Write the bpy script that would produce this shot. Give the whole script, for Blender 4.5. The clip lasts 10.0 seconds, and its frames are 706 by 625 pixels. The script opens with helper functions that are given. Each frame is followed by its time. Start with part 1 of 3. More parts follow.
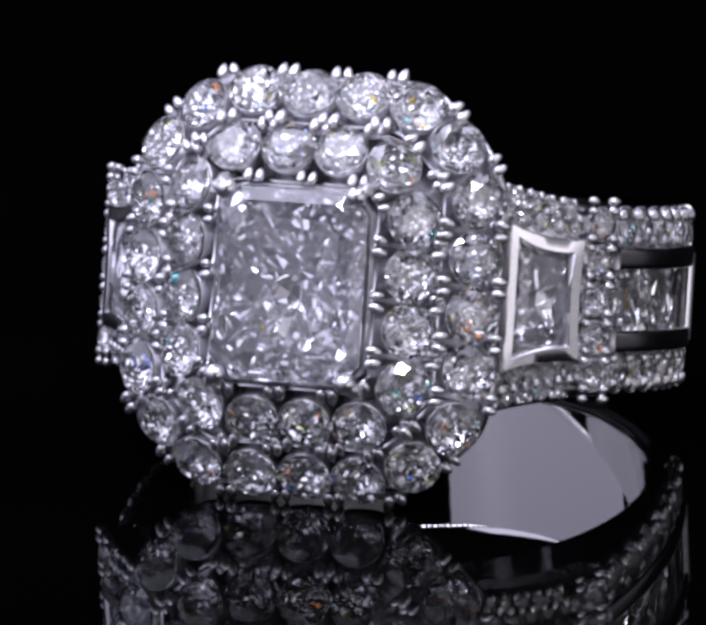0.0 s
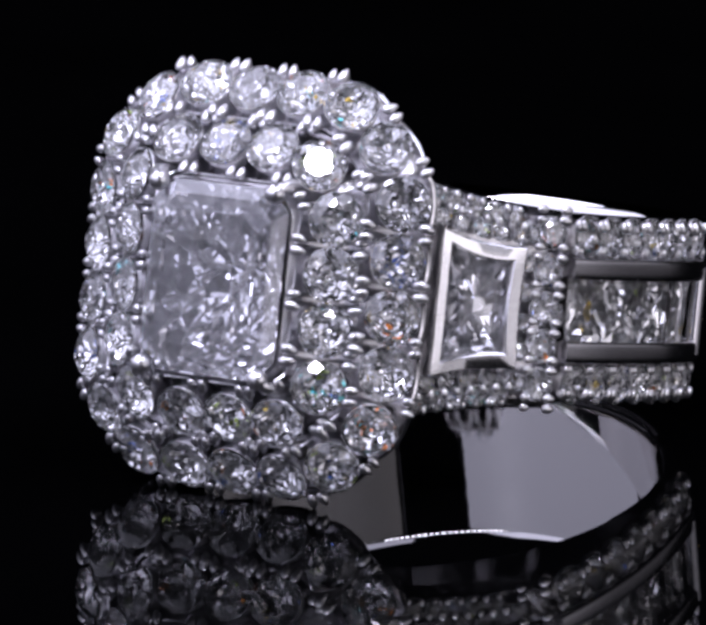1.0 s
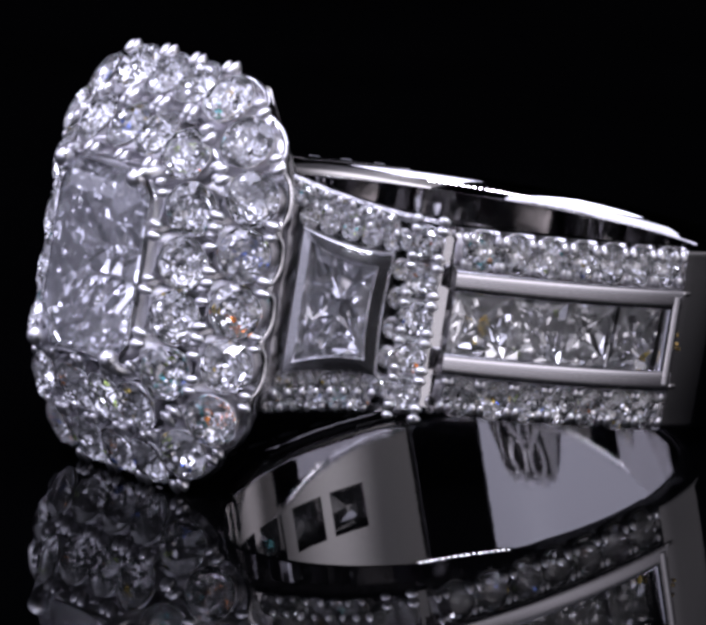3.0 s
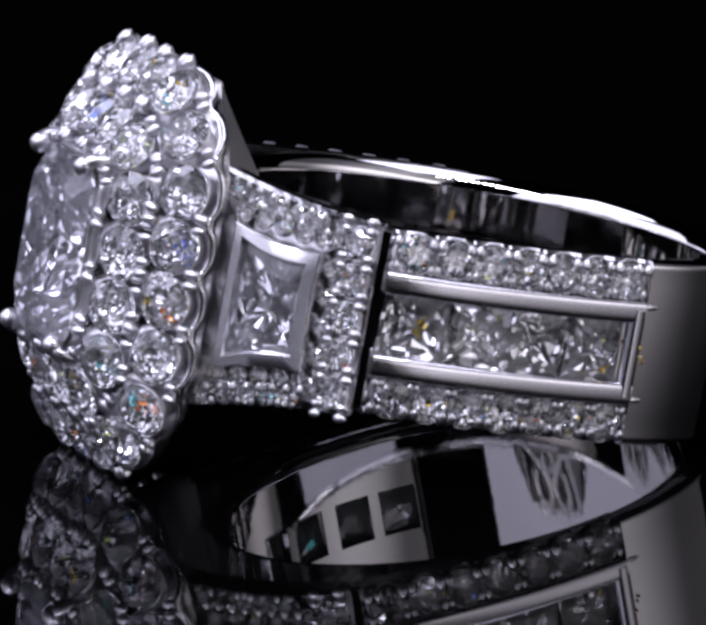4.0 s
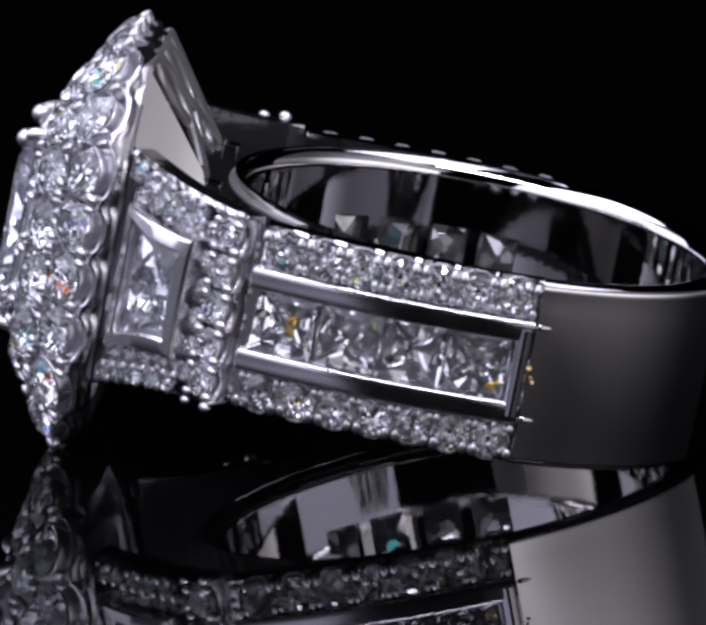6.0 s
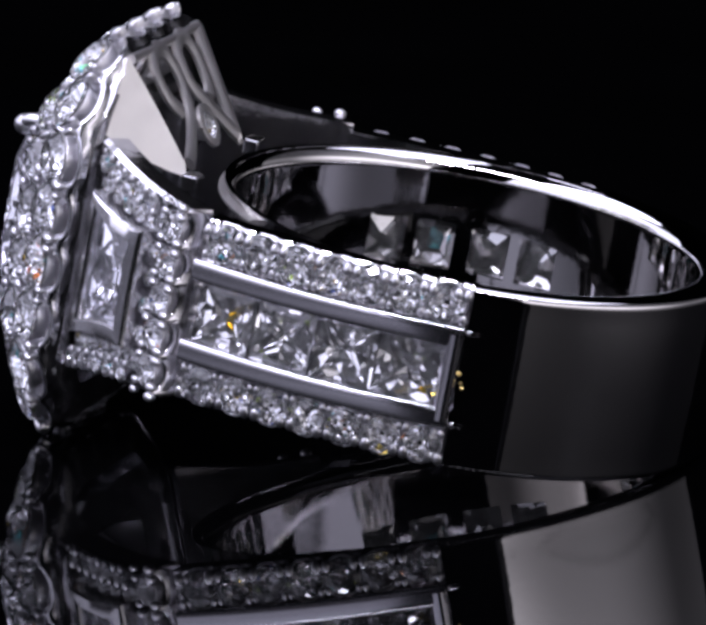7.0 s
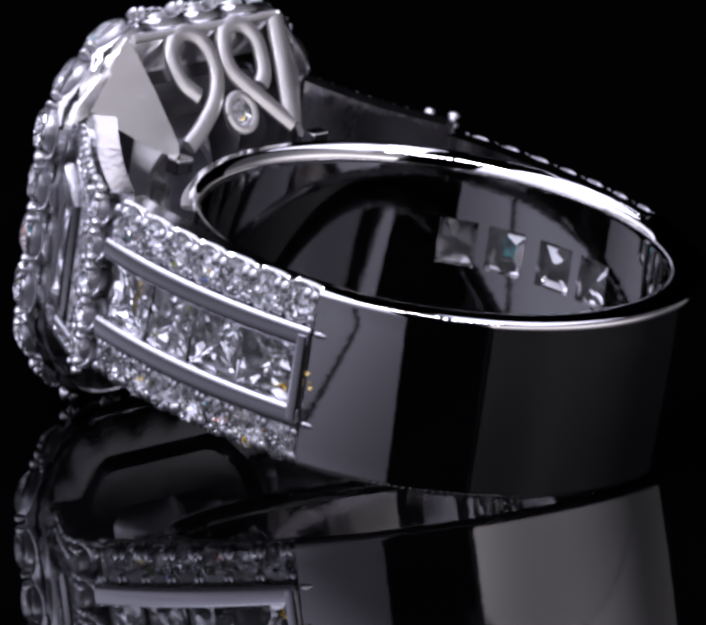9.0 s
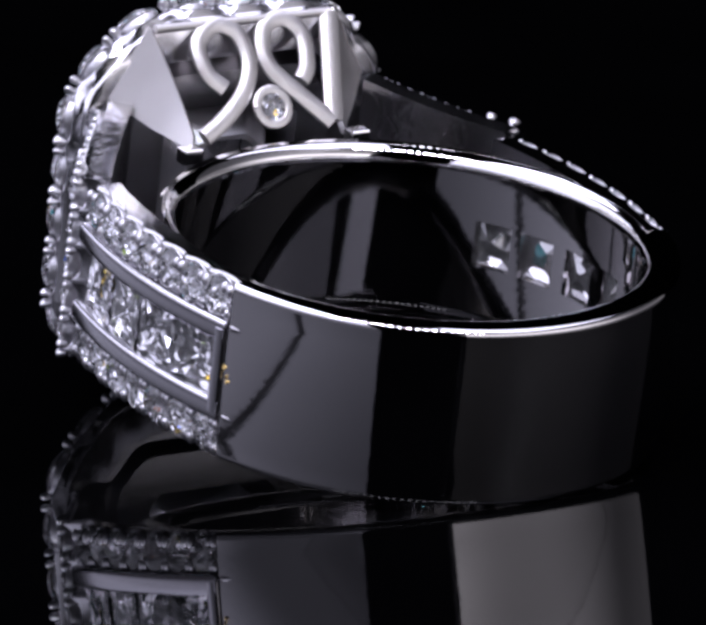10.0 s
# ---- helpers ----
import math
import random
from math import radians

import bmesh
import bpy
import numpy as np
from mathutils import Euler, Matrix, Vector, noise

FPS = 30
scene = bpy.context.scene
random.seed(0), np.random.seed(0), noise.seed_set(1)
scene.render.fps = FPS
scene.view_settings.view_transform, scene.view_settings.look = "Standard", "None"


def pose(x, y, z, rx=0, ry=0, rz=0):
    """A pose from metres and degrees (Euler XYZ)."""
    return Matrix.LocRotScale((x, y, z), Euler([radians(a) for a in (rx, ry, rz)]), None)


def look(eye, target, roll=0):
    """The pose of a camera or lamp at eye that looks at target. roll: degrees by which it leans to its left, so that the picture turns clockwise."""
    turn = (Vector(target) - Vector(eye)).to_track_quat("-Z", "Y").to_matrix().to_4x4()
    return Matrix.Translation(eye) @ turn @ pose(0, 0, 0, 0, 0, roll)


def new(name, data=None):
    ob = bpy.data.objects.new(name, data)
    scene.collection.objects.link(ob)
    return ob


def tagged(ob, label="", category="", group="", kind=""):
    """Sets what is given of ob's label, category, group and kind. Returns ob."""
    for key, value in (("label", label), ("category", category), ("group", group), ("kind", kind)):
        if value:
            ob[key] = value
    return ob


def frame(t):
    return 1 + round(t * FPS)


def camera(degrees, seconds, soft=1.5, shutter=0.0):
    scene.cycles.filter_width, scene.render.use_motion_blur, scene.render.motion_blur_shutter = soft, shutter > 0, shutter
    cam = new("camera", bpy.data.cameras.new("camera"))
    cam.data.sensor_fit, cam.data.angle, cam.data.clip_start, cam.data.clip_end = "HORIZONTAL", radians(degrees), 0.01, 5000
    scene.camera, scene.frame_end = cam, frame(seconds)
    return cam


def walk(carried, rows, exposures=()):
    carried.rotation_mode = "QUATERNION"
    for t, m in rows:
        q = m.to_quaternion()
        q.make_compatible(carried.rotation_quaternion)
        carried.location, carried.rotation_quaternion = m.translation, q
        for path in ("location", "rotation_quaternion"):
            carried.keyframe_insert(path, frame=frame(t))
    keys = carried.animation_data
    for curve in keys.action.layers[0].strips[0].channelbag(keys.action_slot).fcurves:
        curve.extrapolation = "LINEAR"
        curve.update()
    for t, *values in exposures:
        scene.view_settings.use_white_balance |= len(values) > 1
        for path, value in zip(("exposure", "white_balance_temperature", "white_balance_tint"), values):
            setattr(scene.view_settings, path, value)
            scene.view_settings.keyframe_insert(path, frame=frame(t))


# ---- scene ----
U = 0.0021          # metres in one unit of the ring's plan
TH = [(0.0, 0.0), (0.5, -6.35), (1.0, -12.8), (1.5, -19.2), (2.0, -25.52), (2.5, -31.8), (3.25, -41.3), (4.0, -50.88),
      (4.5, -57.2), (5.0, -63.54), (5.5, -69.95), (6.25, -79.5), (7.0, -88.9), (7.5, -95.1), (8.0, -101.46),
      (8.5, -107.96), (9.0, -114.6), (9.5, -121.84), (10.0, -129.41)]

# ---- camera: a macro lens, standing still ----
cam = camera(5.385, 10.0, soft=3.7)
EYE = (0.000000, -0.266757, 0.062500)
AIM = (-0.000766, -0.000002, 0.004454)
walk(cam, [(0.0, look(EYE, AIM, 0.35)), (10.0, look(EYE, AIM, 0.35))], exposures=[(0.0, 0.0), (10.0, 0.0)])

# ---- world: an unlit studio ----
world = bpy.data.worlds.new("studio_dark")
world.use_nodes = True
world.node_tree.nodes["Background"].inputs[0].default_value = (0.0002, 0.0002, 0.0002, 1)
world.node_tree.nodes["Background"].inputs[1].default_value = 1.0
scene.world = world

# radiance of the studio's lamps
LIGHT_LEFT, LIGHT_LEFT_HIGH, LIGHT_RIGHT, LIGHT_OVER_LEFT, LIGHT_OVER_RIGHT, LIGHT_LED = 1.3, 1.5, 1.75, 4.5, 2.4, 60.0
COOL = (0.93, 0.92, 1.21)
WARM = (0.98, 0.93, 1.04)


# ---- materials ----
def material(name):
    m = bpy.data.materials.new(name)
    m.use_nodes = True
    nt = m.node_tree
    return m, nt, nt.nodes["Principled BSDF"]


def metal(name, colour, rough, grain=0.05, scale=900.0):
    m, nt, b = material(name)
    b.inputs["Base Color"].default_value = (*colour, 1)
    b.inputs["Metallic"].default_value = 1.0
    tc = nt.nodes.new("ShaderNodeTexCoord")
    n1 = nt.nodes.new("ShaderNodeTexNoise")
    n1.inputs["Scale"].default_value = scale
    n1.inputs["Detail"].default_value = 4
    n2 = nt.nodes.new("ShaderNodeTexNoise")
    n2.inputs["Scale"].default_value = scale * 9
    n2.inputs["Detail"].default_value = 3
    nt.links.new(tc.outputs["Object"], n1.inputs["Vector"])
    nt.links.new(tc.outputs["Object"], n2.inputs["Vector"])
    mr = nt.nodes.new("ShaderNodeMapRange")
    mr.inputs["From Min"].default_value = 0.3
    mr.inputs["From Max"].default_value = 0.7
    mr.inputs["To Min"].default_value = rough * 0.92
    mr.inputs["To Max"].default_value = rough * 1.1
    nt.links.new(n1.outputs["Fac"], mr.inputs["Value"])
    nt.links.new(mr.outputs["Result"], b.inputs["Roughness"])
    bump = nt.nodes.new("ShaderNodeBump")
    bump.inputs["Strength"].default_value = grain
    bump.inputs["Distance"].default_value = 0.00002
    nt.links.new(n2.outputs["Fac"], bump.inputs["Height"])
    nt.links.new(bump.outputs["Normal"], b.inputs["Normal"])
    return m


def diamond(name, ior, spread, rough, tint=(1, 1, 1)):
    """Clear stone: with a spread, three colours of light refract slightly differently and give fire."""
    m, nt, b = material(name)
    nt.nodes.remove(b)
    out = nt.nodes["Material Output"]
    last = None
    bands = (((1, 1, 1), 0.0),) if not spread else (((1, 0, 0), -spread), ((0, 1, 0), 0.0), ((0, 0, 1), spread))
    for k, (c, d) in enumerate(bands):
        g = nt.nodes.new("ShaderNodeBsdfGlass")
        g.inputs["Color"].default_value = (c[0] * tint[0], c[1] * tint[1], c[2] * tint[2], 1)
        g.inputs["IOR"].default_value = ior + d
        g.inputs["Roughness"].default_value = rough
        if last is None:
            last = g
        else:
            a = nt.nodes.new("ShaderNodeAddShader")
            nt.links.new(last.outputs[0], a.inputs[0])
            nt.links.new(g.outputs[0], a.inputs[1])
            last = a
    nt.links.new(last.outputs[0], out.inputs["Surface"])
    return m


def pavilion(name, colour, rough, milky, cells, strength):
    """The underside of a cut stone as seen through it: a mosaic of small mirrors with a milky body, a few painted with
    fire.
    """
    m, nt, b = material(name)
    b.inputs["Base Color"].default_value = (*colour, 1)
    b.inputs["Metallic"].default_value = 1.0
    b.inputs["Roughness"].default_value = rough
    tc = nt.nodes.new("ShaderNodeTexCoord")
    vo = nt.nodes.new("ShaderNodeTexVoronoi")
    vo.inputs["Scale"].default_value = cells
    info = nt.nodes.new("ShaderNodeObjectInfo")
    shift = nt.nodes.new("ShaderNodeMath")
    shift.operation = "MULTIPLY"
    shift.inputs[1].default_value = 0.37
    nt.links.new(info.outputs["Random"], shift.inputs[0])
    move = nt.nodes.new("ShaderNodeVectorMath")
    nt.links.new(tc.outputs["Object"], move.inputs[0])
    nt.links.new(shift.outputs[0], move.inputs[1])
    nt.links.new(move.outputs[0], vo.inputs["Vector"])
    sub = nt.nodes.new("ShaderNodeVectorMath")
    sub.operation = "SUBTRACT"
    sub.inputs[1].default_value = (0.5, 0.5, 0.5)
    nt.links.new(vo.outputs["Color"], sub.inputs[0])
    mul = nt.nodes.new("ShaderNodeVectorMath")
    mul.operation = "SCALE"
    mul.inputs["Scale"].default_value = strength
    nt.links.new(sub.outputs[0], mul.inputs[0])
    ge = nt.nodes.new("ShaderNodeNewGeometry")
    add = nt.nodes.new("ShaderNodeVectorMath")
    nt.links.new(ge.outputs["Normal"], add.inputs[0])
    nt.links.new(mul.outputs[0], add.inputs[1])
    nrm = nt.nodes.new("ShaderNodeVectorMath")
    nrm.operation = "NORMALIZE"
    nt.links.new(add.outputs[0], nrm.inputs[0])
    nt.links.new(nrm.outputs[0], b.inputs["Normal"])
    sep = nt.nodes.new("ShaderNodeSeparateColor")
    nt.links.new(vo.outputs["Color"], sep.inputs[0])
    # fire glints put into the base colour: about 2 in 100 mirrors tinted
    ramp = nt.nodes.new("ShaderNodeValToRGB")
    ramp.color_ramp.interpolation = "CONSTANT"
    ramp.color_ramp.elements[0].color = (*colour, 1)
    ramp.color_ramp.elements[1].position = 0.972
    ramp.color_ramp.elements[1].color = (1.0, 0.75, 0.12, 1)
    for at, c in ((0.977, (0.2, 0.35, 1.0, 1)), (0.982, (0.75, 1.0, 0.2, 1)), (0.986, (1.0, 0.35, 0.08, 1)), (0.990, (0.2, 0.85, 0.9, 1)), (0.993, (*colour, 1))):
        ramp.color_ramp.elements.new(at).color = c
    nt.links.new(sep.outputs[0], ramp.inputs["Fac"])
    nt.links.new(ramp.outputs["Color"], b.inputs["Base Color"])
    df = nt.nodes.new("ShaderNodeBsdfDiffuse")
    df.inputs["Color"].default_value = (0.9, 0.9, 0.9, 1)
    mix = nt.nodes.new("ShaderNodeMixShader")
    mix.inputs["Fac"].default_value = milky
    nt.links.new(b.outputs[0], mix.inputs[1])
    nt.links.new(df.outputs[0], mix.inputs[2])
    nt.links.new(mix.outputs[0], nt.nodes["Material Output"].inputs["Surface"])
    return m


def plain(name, colour, rough, scale=30.0, depth=0.15, bump=0.0, spec=0.5):
    m, nt, b = material(name)
    tc = nt.nodes.new("ShaderNodeTexCoord")
    n = nt.nodes.new("ShaderNodeTexNoise")
    n.inputs["Scale"].default_value = scale
    n.inputs["Detail"].default_value = 6
    nt.links.new(tc.outputs["Object"], n.inputs["Vector"])
    r = nt.nodes.new("ShaderNodeValToRGB")
    r.color_ramp.elements[0].position, r.color_ramp.elements[1].position = 0.3, 0.7
    r.color_ramp.elements[0].color = (*[c * (1 - depth) for c in colour], 1)
    r.color_ramp.elements[1].color = (*[c * (1 + depth) for c in colour], 1)
    nt.links.new(n.outputs["Fac"], r.inputs["Fac"])
    nt.links.new(r.outputs["Color"], b.inputs["Base Color"])
    b.inputs["Roughness"].default_value = rough
    b.inputs["Specular IOR Level"].default_value = spec
    if bump:
        bp = nt.nodes.new("ShaderNodeBump")
        bp.inputs["Strength"].default_value = bump
        nt.links.new(n.outputs["Fac"], bp.inputs["Height"])
        nt.links.new(bp.outputs["Normal"], b.inputs["Normal"])
    return m


def glow(name, colour, strength, fall=None):
    """fall: (axis, low, high, share at low, share at high), an uneven diffuser."""
    m, nt, b = material(name)
    b.inputs["Base Color"].default_value = (0.03, 0.03, 0.03, 1)
    b.inputs["Emission Color"].default_value = (*colour, 1)
    b.inputs["Emission Strength"].default_value = strength
    if fall:
        tc = nt.nodes.new("ShaderNodeTexCoord")
        sep = nt.nodes.new("ShaderNodeSeparateXYZ")
        nt.links.new(tc.outputs["Object"], sep.inputs[0])
        last = None
        for axis, lo, hi, a, z in fall:
            mr = nt.nodes.new("ShaderNodeMapRange")
            mr.interpolation_type = "SMOOTHSTEP"
            for k, v in (("From Min", lo), ("From Max", hi), ("To Min", a), ("To Max", z)):
                mr.inputs[k].default_value = v
            nt.links.new(sep.outputs[axis], mr.inputs["Value"])
            mu = nt.nodes.new("ShaderNodeMath")
            mu.operation = "MULTIPLY"
            mu.inputs[1].default_value = strength
            if last is not None:
                nt.links.new(last.outputs[0], mu.inputs[1])
            nt.links.new(mr.outputs["Result"], mu.inputs[0])
            last = mu
        nt.links.new(last.outputs[0], b.inputs["Emission Strength"])
    return m


WHITE_GOLD = metal("polished_white_gold", (0.74, 0.73, 0.74), 0.10, 0.04)
BAND_GOLD = metal("band_white_gold", (0.78, 0.765, 0.765), 0.04, 0.05, 500.0)
BEAD_GOLD = metal("bead_white_gold", (0.78, 0.77, 0.79), 0.3, 0.05, 1500.0)
HALO_GOLD = metal("halo_white_gold", (0.8, 0.79, 0.81), 0.2, 0.1, 1500.0)
RAIL_GOLD = metal("rail_white_gold", (0.76, 0.75, 0.78), 0.17, 0.03)
CAST_GOLD = metal("cast_white_gold", (0.7, 0.69, 0.7), 0.16, 0.9, 280.0)
SHOULDER_GOLD = metal("shoulder_white_gold", (0.8, 0.79, 0.8), 0.22, 0.15, 1200.0)
GALLERY_GOLD = metal("gallery_white_gold", (0.76, 0.74, 0.72), 0.38, 0.03, 1500.0)
SEAT_GOLD = metal("seat_white_gold", (0.85, 0.84, 0.86), 0.4, 0.15, 1500.0)
PAVE = diamond("pave_diamond", 1.6, 0.0, 0.0)
PAVE_FIRE = diamond("pave_diamond_fire", 1.9, 0.0, 0.0)
CENTRE = diamond("centre_diamond", 1.7, 0.0, 0.0, (0.98, 0.98, 1.0))
PRINCESS = diamond("princess_diamond", 1.6, 0.0, 0.0)
SOLDER = metal("yellow_solder", (0.75, 0.55, 0.2), 0.3, 0.2, 2000.0)
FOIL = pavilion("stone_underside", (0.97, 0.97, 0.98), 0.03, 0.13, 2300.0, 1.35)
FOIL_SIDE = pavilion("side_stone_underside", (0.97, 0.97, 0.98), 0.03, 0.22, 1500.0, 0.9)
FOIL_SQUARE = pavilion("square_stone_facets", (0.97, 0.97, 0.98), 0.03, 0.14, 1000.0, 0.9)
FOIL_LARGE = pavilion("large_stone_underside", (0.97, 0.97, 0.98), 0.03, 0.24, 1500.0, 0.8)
ACRYLIC = plain("black_acrylic", (0.0006, 0.0006, 0.0007), 0.01, 60, 0.3)
ACRYLIC.node_tree.nodes["Principled BSDF"].inputs["IOR"].default_value = 1.175
CLOTH = plain("black_cloth", (0.003, 0.003, 0.0032), 0.9, 200, 0.3, 0.2, 0.1)
FOIL_BACK = pavilion("square_stone_underside", (0.4, 0.4, 0.4), 0.12, 0.06, 1500.0, 0.6)
FLOORING = plain("dark_concrete", (0.05, 0.05, 0.05), 0.8, 8, 0.25, 0.1, 0.2)
CASING = plain("black_casing", (0.02, 0.02, 0.02), 0.5, 40, 0.2, 0.05)


# ---- helpers ----
def part(name, bm, mat, parent=None, label="", m=None, smooth=0.0):
    me = bpy.data.meshes.new(name)
    bm.normal_update()
    if smooth:
        for f in bm.faces:
            f.smooth = True
        for e in bm.edges:
            if len(e.link_faces) == 2 and e.calc_face_angle(0) > radians(smooth):
                e.smooth = False
    bm.to_mesh(me)
    bm.free()
    me.materials.append(mat)
    return link(name, me, parent, label, m)


def link(name, me, parent=None, label="", m=None):
    ob = new(name, me)
    if parent is not None:
        ob.parent = parent
    if m is not None:
        ob.matrix_basis = m
    if label:
        tagged(ob, label)
    return ob


def q(h, n, a):
    """Ring plan to metres: h across the head, n out of the head, a along the finger."""
    return Vector((h * U, -n * U, a * U))


def d(h, n, a):
    return Vector((h, -n, a))


def frame_at(p, nrm, tan, s=1.0):
    """Pose with z along nrm, x along tan, all scaled by s."""
    z = nrm.normalized()
    x = (tan - z * tan.dot(z)).normalized()
    y = z.cross(x)
    m = Matrix(((x.x * s, y.x * s, z.x * s, p.x), (x.y * s, y.y * s, z.y * s, p.y), (x.z * s, y.z * s, z.z * s, p.z), (0, 0, 0, 1)))
    return m


def loft(bm, loops, close=True, caps=False, ring=True):
    """Skin between loops of equal length. ring: each loop is closed; close: the last loop joins the first."""
    rows = [[bm.verts.new(p) for p in lp] for lp in loops]
    n = len(rows[0])
    pairs = list(zip(rows, rows[1:]))
    if close:
        pairs.append((rows[-1], rows[0]))
    for r0, r1 in pairs:
        for i in range(n if ring else n - 1):
            j = (i + 1) % n
            bm.faces.new((r0[i], r0[j], r1[j], r1[i]))
    if caps:
        bm.faces.new(rows[0][::-1])
        bm.faces.new(rows[-1])
    return rows


def box(bm, x0, x1, y0, y1, z0, z1, bev=0.0):
    g = bmesh.ops.create_cube(bm, size=1.0, matrix=Matrix.Translation(((x0 + x1) / 2, (y0 + y1) / 2, (z0 + z1) / 2)) @ Matrix.Diagonal((x1 - x0, y1 - y0, z1 - z0, 1)))
    if bev:
        es = list({e for v in g["verts"] for e in v.link_edges})
        bmesh.ops.bevel(bm, geom=es, offset=bev, segments=2, affect="EDGES", profile=0.5)


def tube(bm, pts, wide, thick, up, seg=8, taper=0.0, box_like=1.0):
    """A bar of oval section along pts; up: the direction of its thickness."""
    loops = []
    m = len(pts)
    for i, p in enumerate(pts):
        t = (pts[min(i + 1, m - 1)] - pts[max(i - 1, 0)]).normalized()
        u = (up - t * up.dot(t)).normalized()
        s = t.cross(u)
        e = min(i, m - 1 - i) / max(1, m - 1)
        k = 1 - taper * max(0.0, 1 - e * 12)
        turn = [(math.cos(2 * math.pi * (j + 0.5) / seg), math.sin(2 * math.pi * (j + 0.5) / seg)) for j in range(seg)]
        loops.append([p + (s * math.copysign(abs(x) ** box_like, x) * wide + u * math.copysign(abs(y) ** box_like, y) * thick) * k for x, y in turn])
    loft(bm, loops, close=False, caps=True)


def spline(ctrl, n):
    """Smooth curve through the control points."""
    out = []
    c = [Vector(p) for p in ctrl]
    c = [c[0] * 2 - c[1]] + c + [c[-1] * 2 - c[-2]]
    for i in range(1, len(c) - 2):
        for k in range(n):
            t = k / n
            a, b, e, f = c[i - 1], c[i], c[i + 1], c[i + 2]
            out.append(0.5 * (2 * b + (e - a) * t + (2 * a - 5 * b + 4 * e - f) * t * t + (3 * b - a - 3 * e + f) * t ** 3))
    out.append(c[-2])
    return out


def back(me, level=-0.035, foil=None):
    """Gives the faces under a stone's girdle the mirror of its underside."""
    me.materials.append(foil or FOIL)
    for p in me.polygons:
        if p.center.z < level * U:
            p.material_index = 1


# ---- cut stones: radius one unit, the girdle at z = 0 ----
def brilliant_mesh(name, mat):
    bm = bmesh.new()

    def circle(n, r, z, off):
        return [bm.verts.new((r * U * math.cos(2 * math.pi * (i + off) / n), r * U * math.sin(2 * math.pi * (i + off) / n), z * U)) for i in range(n)]
    table = circle(8, 0.56, 0.32, 0)
    crown = circle(8, 0.79, 0.19, 0.5)
    gird = circle(16, 1.0, 0.03, 0)
    gird2 = circle(16, 1.0, -0.03, 0)
    pav = circle(8, 0.42, -0.50, 0.5)
    culet = bm.verts.new((0, 0, -0.86 * U))
    bm.faces.new(table)
    for i in range(8):
        j = (i + 1) % 8
        h = (i - 1) % 8
        bm.faces.new((table[i], crown[i], table[j]))
        bm.faces.new((table[i], crown[h], gird[2 * i], crown[i]))
        bm.faces.new((crown[i], gird[2 * i], gird[2 * i + 1]))
        bm.faces.new((crown[i], gird[2 * i + 1], gird[(2 * i + 2) % 16]))
        bm.faces.new((pav[i], gird2[2 * i + 1], gird2[2 * i]))
        bm.faces.new((pav[i], gird2[(2 * i + 2) % 16], gird2[2 * i + 1]))
        bm.faces.new((pav[h], pav[i], gird2[2 * i]))
        bm.faces.new((culet, pav[i], pav[h]))
    for i in range(16):
        j = (i + 1) % 16
        bm.faces.new((gird[i], gird2[i], gird2[j], gird[j]))
    bmesh.ops.recalc_face_normals(bm, faces=bm.faces)
    me = bpy.data.meshes.new(name)
    bm.to_mesh(me)
    bm.free()
    me.materials.append(mat)
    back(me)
    return me


def cut_corner(hx, hy, c, z, sub=1, skew=0.0):
    """Corner-cut rectangle loop, sub pieces a long side; skew narrows the +x side."""
    k = []
    for (x0, y0), (x1, y1) in zip(((hx - c, hy), (-hx, hy - c), (-hx + c, -hy), (hx, -hy + c)), ((-hx + c, hy), (-hx, -hy + c), (hx - c, -hy), (hx, hy - c))):
        for i in range(sub + 1):
            t = i / sub
            k.append((x0 + (x1 - x0) * t, y0 + (y1 - y0) * t))
    return [Vector((x * U, y * (1 - skew * x / max(hx, 1e-6)) * U, z * U)) for x, y in k]


